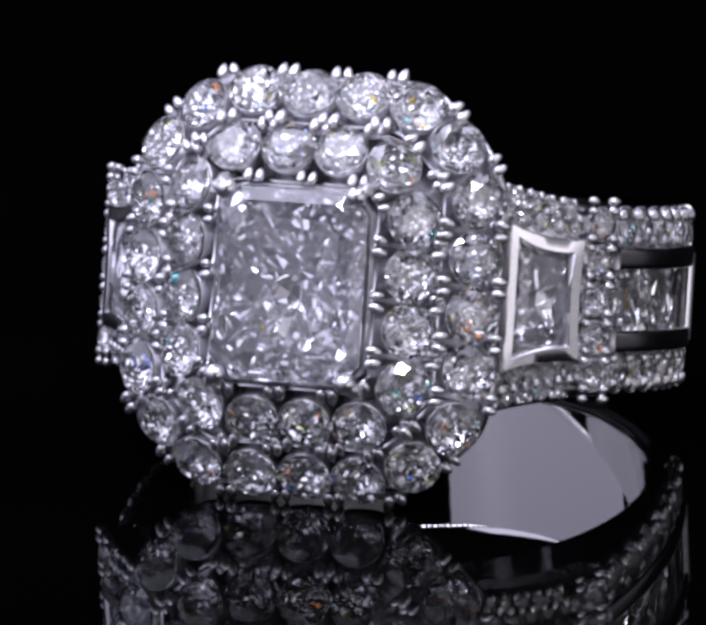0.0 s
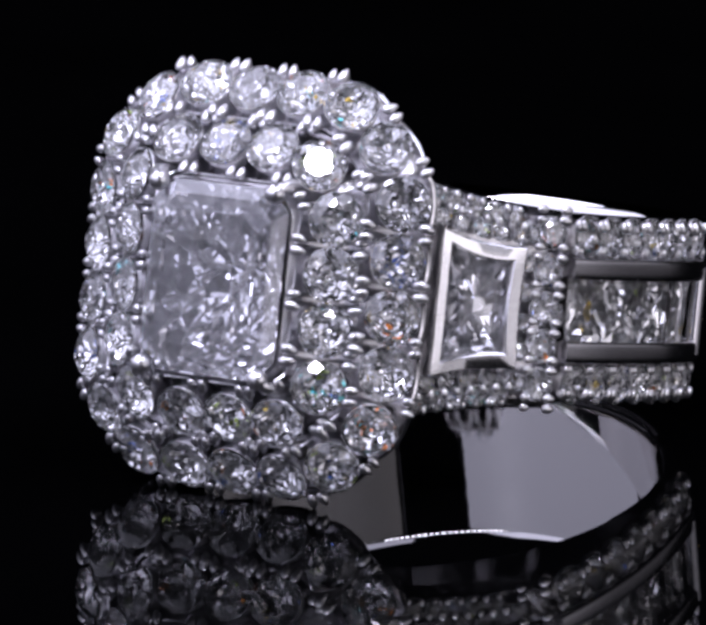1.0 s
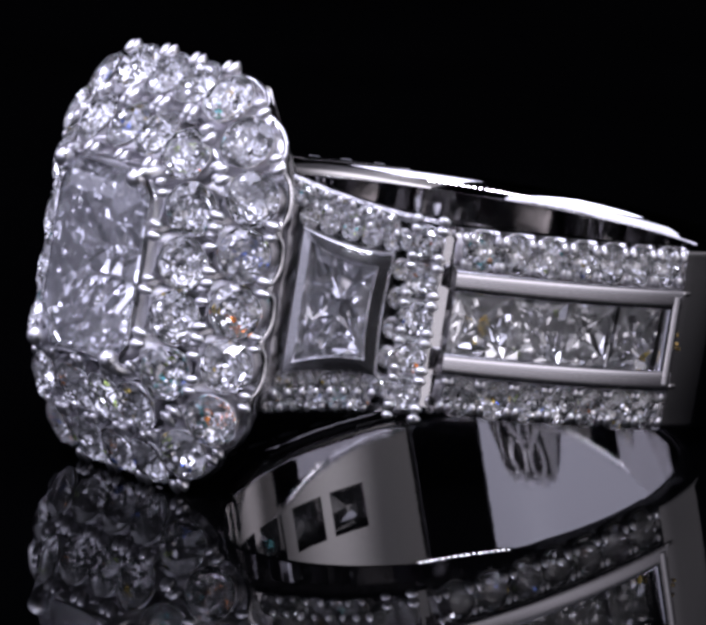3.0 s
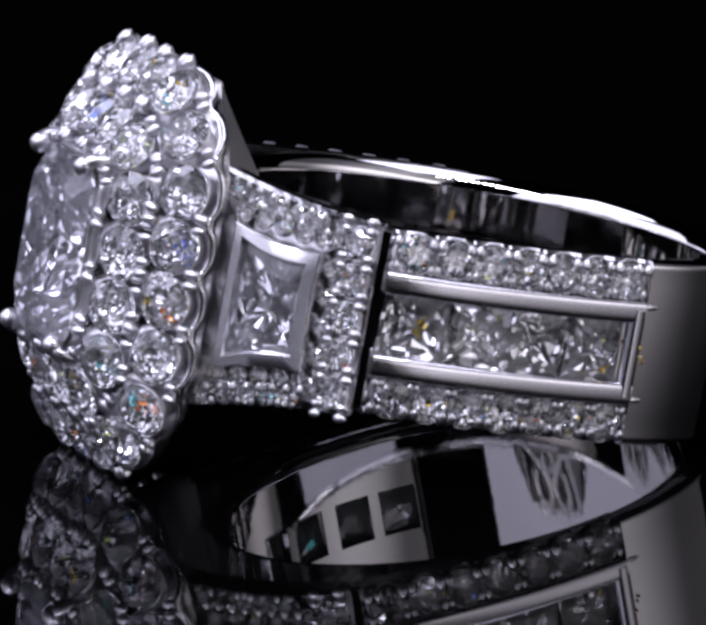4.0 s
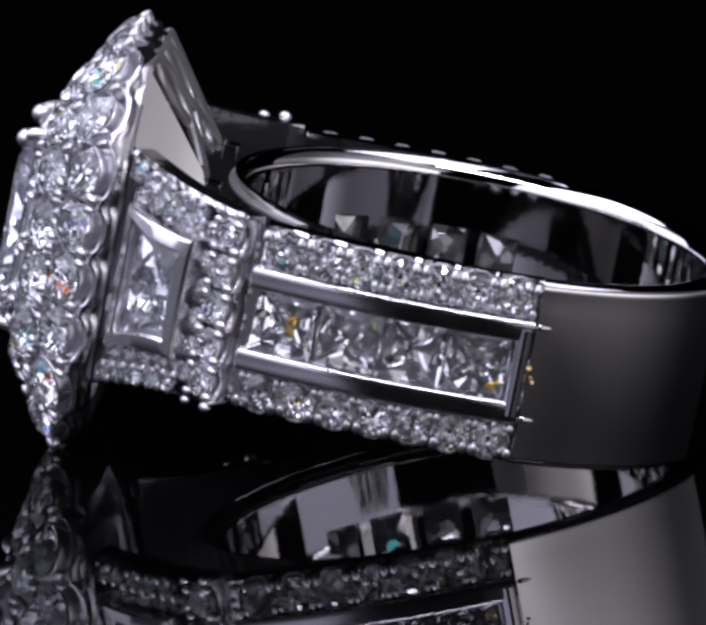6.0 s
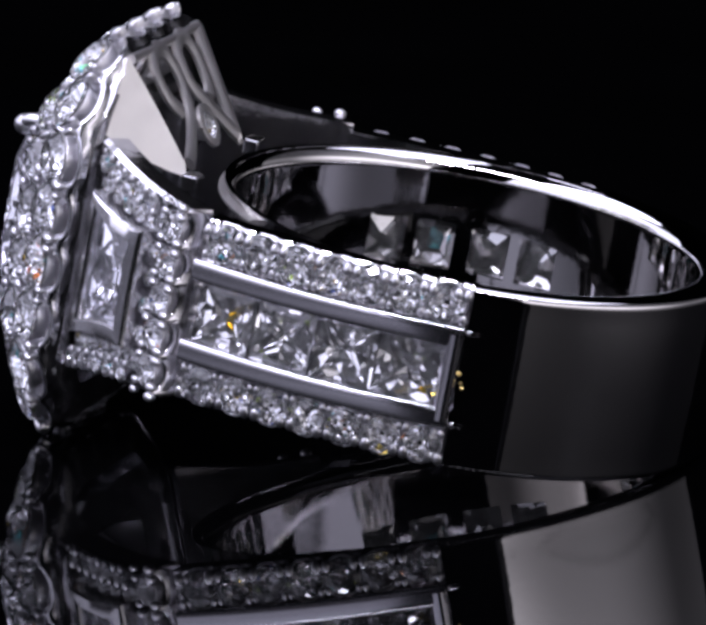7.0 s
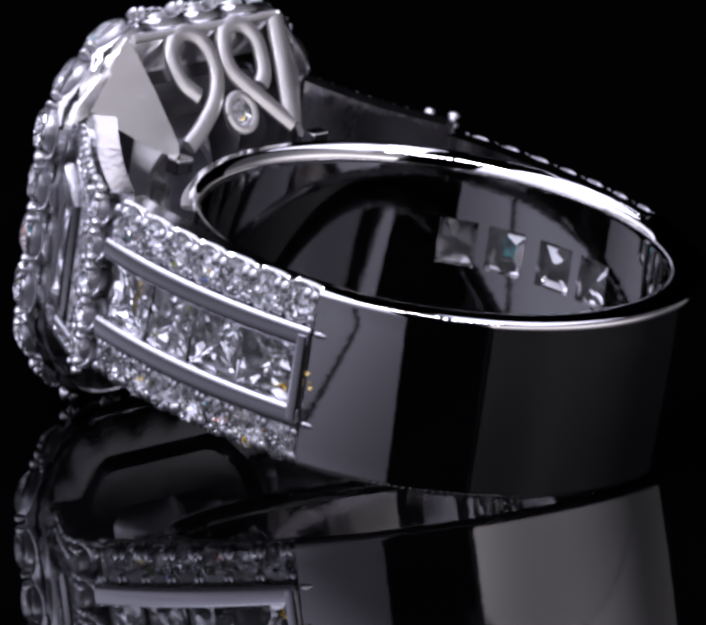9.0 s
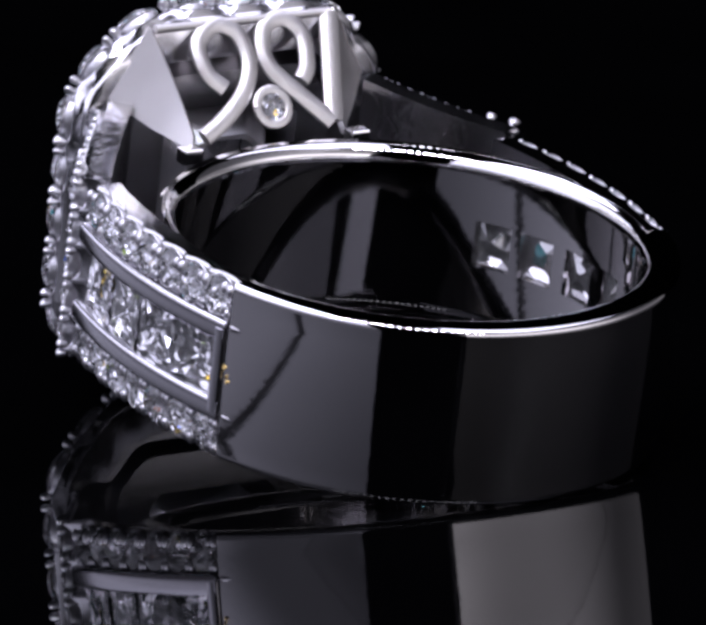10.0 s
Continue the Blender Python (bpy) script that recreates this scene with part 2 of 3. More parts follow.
def fancy_mesh(name, mat, hx, hy, c, top, deep, sub, skew, rng, rough_cut=0.05, flat=0.70, foil=None):
    """A step or radiant cut: table, two crown steps, girdle and a broken-up pavilion."""
    bm = bmesh.new()
    levels = [(flat, top), (flat * 0.45 + 0.55, top * 0.62), (1.0, 0.02), (1.0, -0.03), (0.80, -0.30 * deep), (0.55, -0.60 * deep), (0.27, -0.86 * deep)]
    rows = []
    for li, (s, z) in enumerate(levels):
        lp = cut_corner(hx * s, hy * s, c * s, z, sub, skew)
        if li >= 4:
            lp = [p + Vector((rng.uniform(-1, 1), rng.uniform(-1, 1), rng.uniform(-1, 1))) * rough_cut * min(hx, hy) * U for p in lp]
        rows.append([bm.verts.new(p) for p in lp])
    n = len(rows[0])
    bm.faces.new(rows[0])
    for li, (r0, r1) in enumerate(zip(rows, rows[1:])):
        for i in range(n):
            j = (i + 1) % n
            if li < 3:
                bm.faces.new((r0[i], r1[i], r1[j], r0[j]))
            elif (i + li) % 2:
                bm.faces.new((r0[i], r1[i], r1[j]))
                bm.faces.new((r0[i], r1[j], r0[j]))
            else:
                bm.faces.new((r0[i], r1[i], r0[j]))
                bm.faces.new((r0[j], r1[i], r1[j]))
    cu = [bm.verts.new((0, -hy * 0.15 * U, -deep * U)), bm.verts.new((0, hy * 0.15 * U, -deep * U))]
    last = rows[-1]
    for i in range(n):
        j = (i + 1) % n
        k = 1 if (last[i].co.y + last[j].co.y) > 0 else 0
        bm.faces.new((last[i], cu[k], last[j]))
        if ((last[j].co.y + last[(j + 1) % n].co.y) > 0) != bool(k):
            bm.faces.new((last[j], cu[k], cu[1 - k]))
    bmesh.ops.recalc_face_normals(bm, faces=bm.faces)
    me = bpy.data.meshes.new(name)
    bm.to_mesh(me)
    bm.free()
    me.materials.append(mat)
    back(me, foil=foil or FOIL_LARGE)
    return me


def princess_mesh(name, mat):
    bm = bmesh.new()

    def sq(r, z, mids=False, bulge=1.0):
        pts = []
        cs = [(1, 1), (-1, 1), (-1, -1), (1, -1)]
        for i in range(4):
            x, y = cs[i]
            pts.append(bm.verts.new((x * r * U, y * r * U, z * U)))
            if mids:
                x2, y2 = cs[(i + 1) % 4]
                pts.append(bm.verts.new(((x + x2) / 2 * r * bulge * U, (y + y2) / 2 * r * bulge * U, z * U)))
        return pts
    table = sq(0.66, 0.2)
    g0 = sq(1.0, 0.02, True)
    g1 = sq(1.0, -0.04, True)
    p1 = sq(0.62, -0.5, True, 0.55)
    p2 = sq(0.30, -0.85, True, 0.5)
    cu = bm.verts.new((0, 0, -1.0 * U))
    bm.faces.new(table)
    for i in range(4):
        j = (i + 1) % 4
        a, m, b = 2 * i, 2 * i + 1, (2 * i + 2) % 8
        bm.faces.new((table[i], g0[a], g0[m]))
        bm.faces.new((table[i], g0[m], table[j]))
        bm.faces.new((table[j], g0[m], g0[b]))
        for x, y in ((a, m), (m, b)):
            bm.faces.new((g0[x], g1[x], g1[y], g0[y]))
            bm.faces.new((g1[x], p1[x], p1[y]))
            bm.faces.new((g1[x], p1[y], g1[y]))
            bm.faces.new((p1[x], p2[x], p2[y]))
            bm.faces.new((p1[x], p2[y], p1[y]))
            bm.faces.new((p2[x], cu, p2[y]))
    bmesh.ops.recalc_face_normals(bm, faces=bm.faces)
    me = bpy.data.meshes.new(name)
    bm.to_mesh(me)
    bm.free()
    me.materials.append(mat)
    back(me, foil=FOIL_SQUARE)
    return me


def bead_mesh(name, mat, length=1.45, squash=0.75):
    """A rounded claw tip: radius one unit, long along x, standing on z."""
    bm = bmesh.new()
    bmesh.ops.create_uvsphere(bm, u_segments=10, v_segments=7, radius=U)
    for v in bm.verts:
        v.co.x *= length
        v.co.z *= squash
        v.co.y *= 1.0 - 0.18 * (v.co.x / (U * length))
        if v.co.z < 0:
            v.co.z *= 2.2
            v.co.x *= 0.85
    for f in bm.faces:
        f.smooth = True
    me = bpy.data.meshes.new(name)
    bm.to_mesh(me)
    bm.free()
    me.materials.append(mat)
    return me


def cup_mesh(name, mat):
    """The turned seat under a round stone: a thin cone, open above."""
    bm = bmesh.new()
    prof = [(0.985, -0.10), (1.02, -0.06), (1.04, -0.14), (0.75, -0.9), (0.5, -0.95), (0.55, -0.72)]
    loft(bm, [[Vector((r * U * math.cos(2 * math.pi * i / 14), r * U * math.sin(2 * math.pi * i / 14), z * U)) for i in range(14)] for r, z in prof])
    bmesh.ops.recalc_face_normals(bm, faces=bm.faces)
    for f in bm.faces:
        f.smooth = True
    me = bpy.data.meshes.new(name)
    bm.to_mesh(me)
    bm.free()
    me.materials.append(mat)
    return me


rng = random.Random(7)
GEMS = [brilliant_mesh("brilliant", PAVE), brilliant_mesh("brilliant_fire", PAVE_FIRE)]
BEAD = bead_mesh("claw_tip", BEAD_GOLD)
LONG_CLAW = bead_mesh("long_claw_tip", BEAD_GOLD, 1.75, 0.8)
CUP = cup_mesh("seat", SEAT_GOLD)
SQUARE = princess_mesh("square_stone", PRINCESS)


# ---- the studio: room, table, lamps ----
def room():
    for nm, b, mt in (("floor", (-1.5, 1.5, -1.5, 1.5, -0.80, -0.75), FLOORING), ("ceiling", (-1.5, 1.5, -1.5, 1.5, 1.5, 1.55), CLOTH),
                      ("wall_north", (-1.5, 1.5, 1.5, 1.55, -0.75, 1.5), CLOTH), ("wall_south", (-1.5, 1.5, -1.55, -1.5, -0.75, 1.5), CLOTH),
                      ("wall_east", (1.5, 1.55, -1.5, 1.5, -0.75, 1.5), CLOTH), ("wall_west", (-1.55, -1.5, -1.5, 1.5, -0.75, 1.5), CLOTH)):
        bm = bmesh.new()
        box(bm, *b)
        tagged(part(nm, bm, mt), kind="structure", label="black cloth-lined studio " + nm.split("_")[0] if mt is CLOTH else "dark concrete studio floor")


def table():
    t = tagged(new("display_table"), "glossy black acrylic display table under the ring", "table")
    bm = bmesh.new()
    box(bm, -0.7, 0.7, -0.7, 0.9, -0.012, 0.0, 0.002)
    part("tabletop", bm, ACRYLIC, t)
    for x in (-0.62, 0.62):
        for y in (-0.62, 0.82):
            bm = bmesh.new()
            box(bm, x - 0.02, x + 0.02, y - 0.02, y + 0.02, -0.75, -0.012, 0.003)
            part("leg", bm, CASING, t)


def softbox(name, centre, target, wide, high, colour, strength, label, foot, fall=None, on_table=False):
    """A flat studio lamp: a shallow casing with a glowing diffuser, facing target."""
    s = tagged(new(name), label, "studio lamp", "studio lamps")
    s.matrix_basis = look(centre, target)
    mt = glow(name + "_diffuser", colour, strength, fall)
    bm = bmesh.new()
    box(bm, -wide / 2, wide / 2, -high / 2, high / 2, 0.0, 0.002)
    part("diffuser", bm, mt, s, "glowing white diffuser")
    for b in ((-wide / 2 - 0.0015, -wide / 2 - 0.0005, -high / 2 - 0.0015, high / 2 + 0.0015), (wide / 2 + 0.0005, wide / 2 + 0.0015, -high / 2 - 0.0015, high / 2 + 0.0015),
              (-wide / 2, wide / 2, -high / 2 - 0.0015, -high / 2 - 0.0005), (-wide / 2, wide / 2, high / 2 + 0.0005, high / 2 + 0.0015)):
        if on_table and b[3] < 0:
            continue
        bm = bmesh.new()
        box(bm, b[0], b[1], max(b[2], -high / 2) if on_table else b[2], b[3], -0.004, 0.03)
        part("frame_bar", bm, CASING, s)
    bm = bmesh.new()
    box(bm, -wide / 2, wide / 2, -high / 2, high / 2, 0.02, 0.03)
    part("back_panel", bm, CASING, s)
    post(s, centre, foot)
    return s


def post(s, top, foot):
    """A slim stand from the table up to a lamp."""
    bm = bmesh.new()
    up = Vector((foot[0], foot[1], top[2]))
    tube(bm, [Vector((foot[0], foot[1], 0.0)), up * 0.5 + Vector((foot[0], foot[1], 0)) * 0.5, up], 0.005, 0.005, Vector((1, 0, 0)), 10)
    box(bm, foot[0] - 0.03, foot[0] + 0.03, foot[1] - 0.03, foot[1] + 0.03, 0.0, 0.006, 0.001)
    part("stand", bm, CASING, s, m=s.matrix_basis.inverted())
    bm = bmesh.new()
    way = (up - Vector(top)).normalized()
    tube(bm, [Vector(top) + way * 0.03, Vector(top).lerp(up, 0.5), up], 0.004, 0.004, Vector((0, 0, 1)), 8)
    part("arm", bm, CASING, s, m=s.matrix_basis.inverted())


def led_bar(centre, target, wide, count):
    s = tagged(new("led_bar"), "slim black bar with a row of white diodes", "studio lamp", "studio lamps")
    s.matrix_basis = look(centre, target)
    bm = bmesh.new()
    box(bm, -wide / 2 - 0.01, wide / 2 + 0.01, -0.034, 0.034, 0.002, 0.012, 0.001)
    part("casing", bm, CASING, s)
    mt = glow("diode_glow", (0.94, 0.94, 1.12), LIGHT_LED)
    bm = bmesh.new()
    w = wide / count * 0.16
    box(bm, -w, w, -0.02, 0.02, 0.0, 0.0015)
    first = part("diode", bm, mt, s, m=pose(-wide / 2 + wide / count * 0.5, 0, 0))
    for i in range(1, count):
        link("diode", first.data, s, m=pose(-wide / 2 + wide / count * (i + 0.5), 0, 0))
    post(s, centre, (0.13, centre[1] - 0.12))


room()
table()
softbox("softbox", (-0.234, -0.001, 0.0368), (-0.049, 0.075, 0.0368), 0.75, 0.0732, COOL, LIGHT_LEFT, "low wide strip softbox glowing dim cool white", (-0.26, -0.11), (("Y", -0.02, 0.03, 0.1, 1.0),), True)
softbox("softbox", (-0.234, -0.001, 0.181), (-0.049, 0.075, 0.181), 0.75, 0.21, COOL, LIGHT_LEFT_HIGH, "large upright softbox glowing cool white", (-0.28, -0.02))
softbox("softbox", (0.235, -0.094, 0.1452), (0.035, -0.059, 0.1452), 0.65, 0.29, WARM, LIGHT_RIGHT, "large upright softbox glowing dim warm white", (0.30, -0.08), (("Y", -0.145, -0.09, 0.45, 1.0), ("Y", -0.09, -0.03, 1.0, 0.15), ("X", -0.32, -0.10, 1.4, 1.0), ("X", -0.03, 0.18, 1.0, 0.12)), True)
softbox("softbox", (-0.185, 0.02, 0.40), (0, 0.0, 0.0), 0.42, 0.20, COOL, LIGHT_OVER_LEFT, "slanting overhead softbox glowing cool white", (-0.40, 0.08))
softbox("softbox", (0.185, 0.02, 0.40), (0, 0.0, 0.0), 0.42, 0.20, COOL, LIGHT_OVER_RIGHT, "slanting overhead softbox glowing cool white", (0.40, 0.08))
led_bar((-0.06, -0.21, 0.30), (-0.06, 0, 0.05), 0.50, 30)

# ---- the ring ----
ring = tagged(new("finger_ring"), "white gold halo ring set with many diamonds, lying on black acrylic", "ring")
TILT = Matrix.Translation(Vector((-1.4524, -5.9133, 1.7310 + 2.12)) * U) @ pose(0, 0, 0, -10.51, 0, -17.8)


def octagon(hh, aa, c, n, per=4):
    """Corner-cut outline of the head, with softened corners, as a closed list of plan points."""
    cs = [(hh - c, aa), (hh, aa - c), (hh, -aa + c), (hh - c, -aa), (-hh + c, -aa), (-hh, -aa + c), (-hh, aa - c), (-hh + c, aa)]
    pts = []
    for i in range(8):
        p, b, e = Vector(cs[i - 1]), Vector(cs[i]), Vector(cs[(i + 1) % 8])
        r = 0.28 * min((b - p).length, (e - b).length)
        s0, s1 = b + (p - b).normalized() * r, b + (e - b).normalized() * r
        for k in range(per):
            t = k / (per - 1)
            w = s0 * (1 - t) ** 2 + b * 2 * t * (1 - t) + s1 * t * t
            pts.append((w.x, n, w.y))
    return pts


def chamfer(hh, base, c):
    return max(0.1, c - (base - hh) * 0.586)


def walk_outline(pts, count, start=0.0):
    """Evenly spaced places on a closed outline: position, tangent, outward direction, in (h, a)."""
    v = [Vector((p[0], p[2])) for p in pts]
    ln = [(v[(i + 1) % len(v)] - v[i]).length for i in range(len(v))]
    total = sum(ln)

    def at(s):
        s %= total
        for i, l in enumerate(ln):
            if s <= l:
                return v[i].lerp(v[(i + 1) % len(v)], s / l if l else 0)
            s -= l
        return v[0]
    out = []
    for k in range(count):
        s = total * (k + start) / count
        p = at(s)
        t = (at(s + 0.12) - at(s - 0.12)).normalized()
        o = Vector((t.y, -t.x))
        if o.dot(p) < 0:
            o = -o
        out.append((p, t, o))
    return out


def scallop(k, per, wide=0.4):
    """Depth of the round cut beside a stone, from 1 at its middle to 0 between two stones."""
    u = ((k / per + 0.5) % 1) - 0.5
    return math.sqrt(max(0.0, 1 - (u / wide) ** 2))


def halo(name, label, hi, ho, dif, c, n_in, n_out, deep, count, size, start, cut):
    """One sloping tier of the head: a trough of metal with scalloped walls, its stones, their seats and claws."""
    lean = math.atan2(n_in - n_out, ho - hi)
    mid = (hi + ho) / 2
    nm = (n_in + n_out) / 2
    path = octagon(mid, mid + dif, chamfer(mid, ho, c), nm)
    # across, height, share of the scallop
    prof = [(hi, n_in - 0.14, 0.3), (hi + 0.02, n_in - 0.07, 0.5), (hi + 0.05, n_in - 0.07, 0.5), (hi + 0.10, n_in - 0.46, 0.0), (ho - 0.20, n_out - 0.38, 0.15),
            (ho - 0.11, n_out - 0.05, 1.0), (ho - 0.08, n_out - 0.02, 1.0), (ho - 0.05, n_out - 0.06, 1.0), (ho - 0.05, n_out - 0.12, 0.92), (ho - 0.12, n_out - 0.14 - cut * 0.5, 0.6), (ho - 0.34, deep, 0.0), (hi, deep, 0.0)]
    per = 12
    ways = walk_outline(path, count * per, start * per)
    bm = bmesh.new()
    loft(bm, [[q(p.x + o.x * (hh - mid), n - w * cut * scallop(k, per), p.y + o.y * (hh - mid)) for k, (p, t, o) in enumerate(ways)] for hh, n, w in prof])
    bmesh.ops.recalc_face_normals(bm, faces=bm.faces)
    body = part(name, bm, HALO_GOLD, ring, label, TILT, smooth=50)
    for p, t, o in walk_outline(path, count, start):
        nrm = d(o.x * math.sin(lean), math.cos(lean), o.y * math.sin(lean))
        tan = d(t.x, 0, t.y)
        out = d(o.x * math.cos(lean), -math.sin(lean), o.y * math.cos(lean))
        pos = q(p.x, nm, p.y) + nrm * (0.05 * U) + out * (0.10 * U)
        turn = Matrix.Rotation(rng.uniform(0, 0.8), 4, "Z") @ Matrix.Rotation(radians(rng.uniform(-3, 3)), 4, "X")
        m = frame_at(pos, nrm, tan, size)
        link("diamond", GEMS[rng.random() < 0.4], body, m=m @ turn)
        link("seat", CUP, body, m=m @ Matrix.Translation((0, 0, -0.06 * U)) @ Matrix.Diagonal((0.93, 0.93, 1.0, 1)))
    half = (ho - hi) / 2 / math.cos(lean) - 0.12
    for p, t, o in walk_outline(path, count, start + 0.5):
        nrm = d(o.x * math.sin(lean), math.cos(lean), o.y * math.sin(lean))
        out = d(o.x * math.cos(lean), -math.sin(lean), o.y * math.cos(lean))
        tan = d(t.x, 0, t.y)
        base = q(p.x, nm, p.y)
        for side in (-1, 1):
            for k in (-1, 1):
                pos = base + (out * side * (half + (0.07 if side > 0 else 0.0)) * rng.uniform(0.97, 1.02) + tan * k * 0.10 + nrm * 0.06) * U
                link("claw", LONG_CLAW, body, m=frame_at(pos, nrm, out + tan * rng.uniform(-0.25, 0.25), rng.uniform(0.072, 0.094)))
    return body


halo("outer_halo", "lower tier of round diamonds in a cut-corner frame", 2.34, 3.26, 0.3, 1.38, -0.72, -1.43, -1.86, 22, 0.475, 0.5, 0.17)
halo("inner_halo", "upper tier of round diamonds round the centre stone", 1.37, 2.38, 0.30, 0.86, -0.20, -0.86, -1.8, 16, 0.47, 0.5, 0.2)


def centre_setting():
    me = fancy_mesh("centre_stone", CENTRE, 1.30, 1.60, 0.36, 0.30, 1.35, 5, 0.0, random.Random(3), 0.06)
    link("centre_stone", me, ring, "large clear corner-cut rectangular diamond", TILT @ frame_at(q(0, -0.12, 0), d(0, 1, 0), d(1, 0, 0)))
    bm = bmesh.new()
    prof = [(1.26, -0.30), (1.34, -0.22), (1.38, -0.30), (1.36, -0.9), (0.8, -1.75), (0.72, -1.75), (1.2, -0.9)]
    loft(bm, [[q(*p) for p in octagon(hh, hh + 0.28, 0.36, n)] for hh, n in prof])
    bmesh.ops.recalc_face_normals(bm, faces=bm.faces)
    part("basket", bm, SEAT_GOLD, ring, "polished basket under the centre stone", TILT, smooth=40)
    for sh in (-1, 1):
        for sa in (-1, 1):
            bm = bmesh.new()
            pts = spline([q(1.30 * sh, -1.0, 1.70 * sa), q(1.28 * sh, -0.4, 1.70 * sa), q(1.24 * sh, -0.06, 1.66 * sa), q(1.13 * sh, 0.08, 1.54 * sa)], 4)
            tube(bm, pts, 0.12 * U, 0.12 * U, d(-sh, 0, -sa * 0.6), 8)
            bmesh.ops.create_uvsphere(bm, u_segments=14, v_segments=9, radius=0.18 * U, matrix=Matrix.Translation(q(1.13 * sh, 0.06, 1.54 * sa)))
            part("claw", bm, BEAD_GOLD, ring, "rounded claw with a ball tip", TILT, smooth=60)


centre_setting()


# ---- measures of the band ----
NC, NI, R_IN, R_BACK, HALF = -7.9, -7.76, 4.0, 4.56, 1.58


def polar(phi, r, a):
    return q(r * math.sin(phi), (NI if r < 4.3 else NC) + r * math.cos(phi), a)


# ---- gallery under the head ----
def gallery():
    n0, n1, a0, a1, h0, h1 = -1.78, -3.02, 3.32, 1.62, 1.80, 1.36

    def on(u, v, sa, lift=0.0):
        """u from -1 to 1 across, v from 0 at the halo to 1 at the band."""
        return q((h0 + (h1 - h0) * v) * u, n0 + (n1 - n0) * v - lift * 0.84, (a0 + (a1 - a0) * v + lift * 0.54) * sa)
    for sa in (1,):
        up = d(0, -0.84, 0.54 * sa)
        g = None
        corner = [on(-1, 0.03, sa), on(1, 0.03, sa), on(1, 0.97, sa), on(-1, 0.97, sa)]
        for i, thick in ((0, 0.09), (3, 0.20)):
            bm = bmesh.new()
            tube(bm, [corner[i].lerp(corner[(i + 1) % 4], k / 6) for k in range(7)], thick * U, 0.09 * U, up, 8)
            if g is None:
                g = part("gallery", bm, GALLERY_GOLD, ring, "openwork side of the head with curled wires", TILT, smooth=60)
            else:
                part("frame_bar", bm, GALLERY_GOLD, g, smooth=60)
        curls = ([(0.97, 1.0), (0.58, 0.86), (0.20, 0.64), (0.04, 0.38), (0.12, 0.12), (0.36, 0.05), (0.59, 0.20), (0.60, 0.45), (0.44, 0.60)],
                 [(-0.98, 0.98), (-0.55, 0.72), (-0.18, 0.42), (-0.22, 0.12), (-0.46, 0.05), (-0.66, 0.20), (-0.68, 0.48), (-0.58, 0.60)])
        for cu in curls:
            bm = bmesh.new()
            tube(bm, spline([on(u, v, sa, 0.02) for u, v in cu], 6), 0.165 * U, 0.08 * U, up, 8)
            part("curl", bm, GALLERY_GOLD, g, smooth=60)
        m = frame_at(on(-0.12, 0.80, sa, 0.06), up, d(1, 0, 0), 0.27)
        link("diamond", GEMS[0], g, m=m)
        link("seat", CUP, g, m=m)
        bm = bmesh.new()
        tube(bm, [on(-0.12, 0.80, sa, 0.05) + (d(1, 0, 0) * math.cos(k * math.pi / 8) + d(0, -0.54, -0.84 * sa) * math.sin(k * math.pi / 8)) * 0.32 * U for k in range(17)], 0.09 * U, 0.07 * U, up, 6)
        part("collet", bm, GALLERY_GOLD, g, smooth=60)
        for sh in (-1, 1):
            bm = bmesh.new()
            edge = [on(sh * u, v, sa) for u, v in ((1.04, 0.0), (1.03, 0.2), (1.03, 0.45), (1.05, 0.7), (1.09, 0.97))]
            back_edge = [q(2.62 * sh, -1.80, 2.10 * sa), q(2.36 * sh, -2.1, 1.90 * sa), q(2.02 * sh, -2.5, 1.66 * sa), q(1.74 * sh, -2.8, 1.52 * sa), q(1.56 * sh, -3.08, 1.44 * sa)]
            out = d(sh * 0.74, -0.6, 0.3 * sa) * 0.05 * U
            loft(bm, [[p + out for p in edge], [p - out for p in edge], [p - out for p in back_edge], [p + out for p in back_edge]], ring=False)
            bmesh.ops.holes_fill(bm, edges=bm.edges)
            bmesh.ops.recalc_face_normals(bm, faces=bm.faces)
            part("corner_panel", bm, GALLERY_GOLD, ring, "smooth tapering corner panel of the head", TILT, smooth=30)


    # ledge on which the head meets the band, with a small block under each corner
    for sa in (1,):
        bm = bmesh.new()
        arc = [polar(radians(-46 + 92 * k / 24), 4.34, 1.40 * sa) for k in range(25)]
        tube(bm, arc, 0.17 * U, 0.05 * U, d(0, 0, 1), 8)
        part("ledge", bm, GALLERY_GOLD, ring, "thin ledge between head and band", TILT, smooth=50)
        for sh in (-1, 1):
            bm = bmesh.new()
            x, n = 1.72 * sh * U, 3.25 * U
            box(bm, x - 0.2 * U, x + 0.2 * U, n - 0.14 * U, n + 0.14 * U, (1.44 * sa - 0.14) * U, (1.44 * sa + 0.14) * U, 0.03 * U)
            part("bracket", bm, WHITE_GOLD, ring, "small polished block under a corner of the head", TILT)


# ---- band ----
def shank_h(n):
    """Outer face of the jewelled part of the band, by n."""
    t = (n + 9.12) / 4.72
    return 4.39 + 0.03 * t + 1.12 * t * (1 - t)


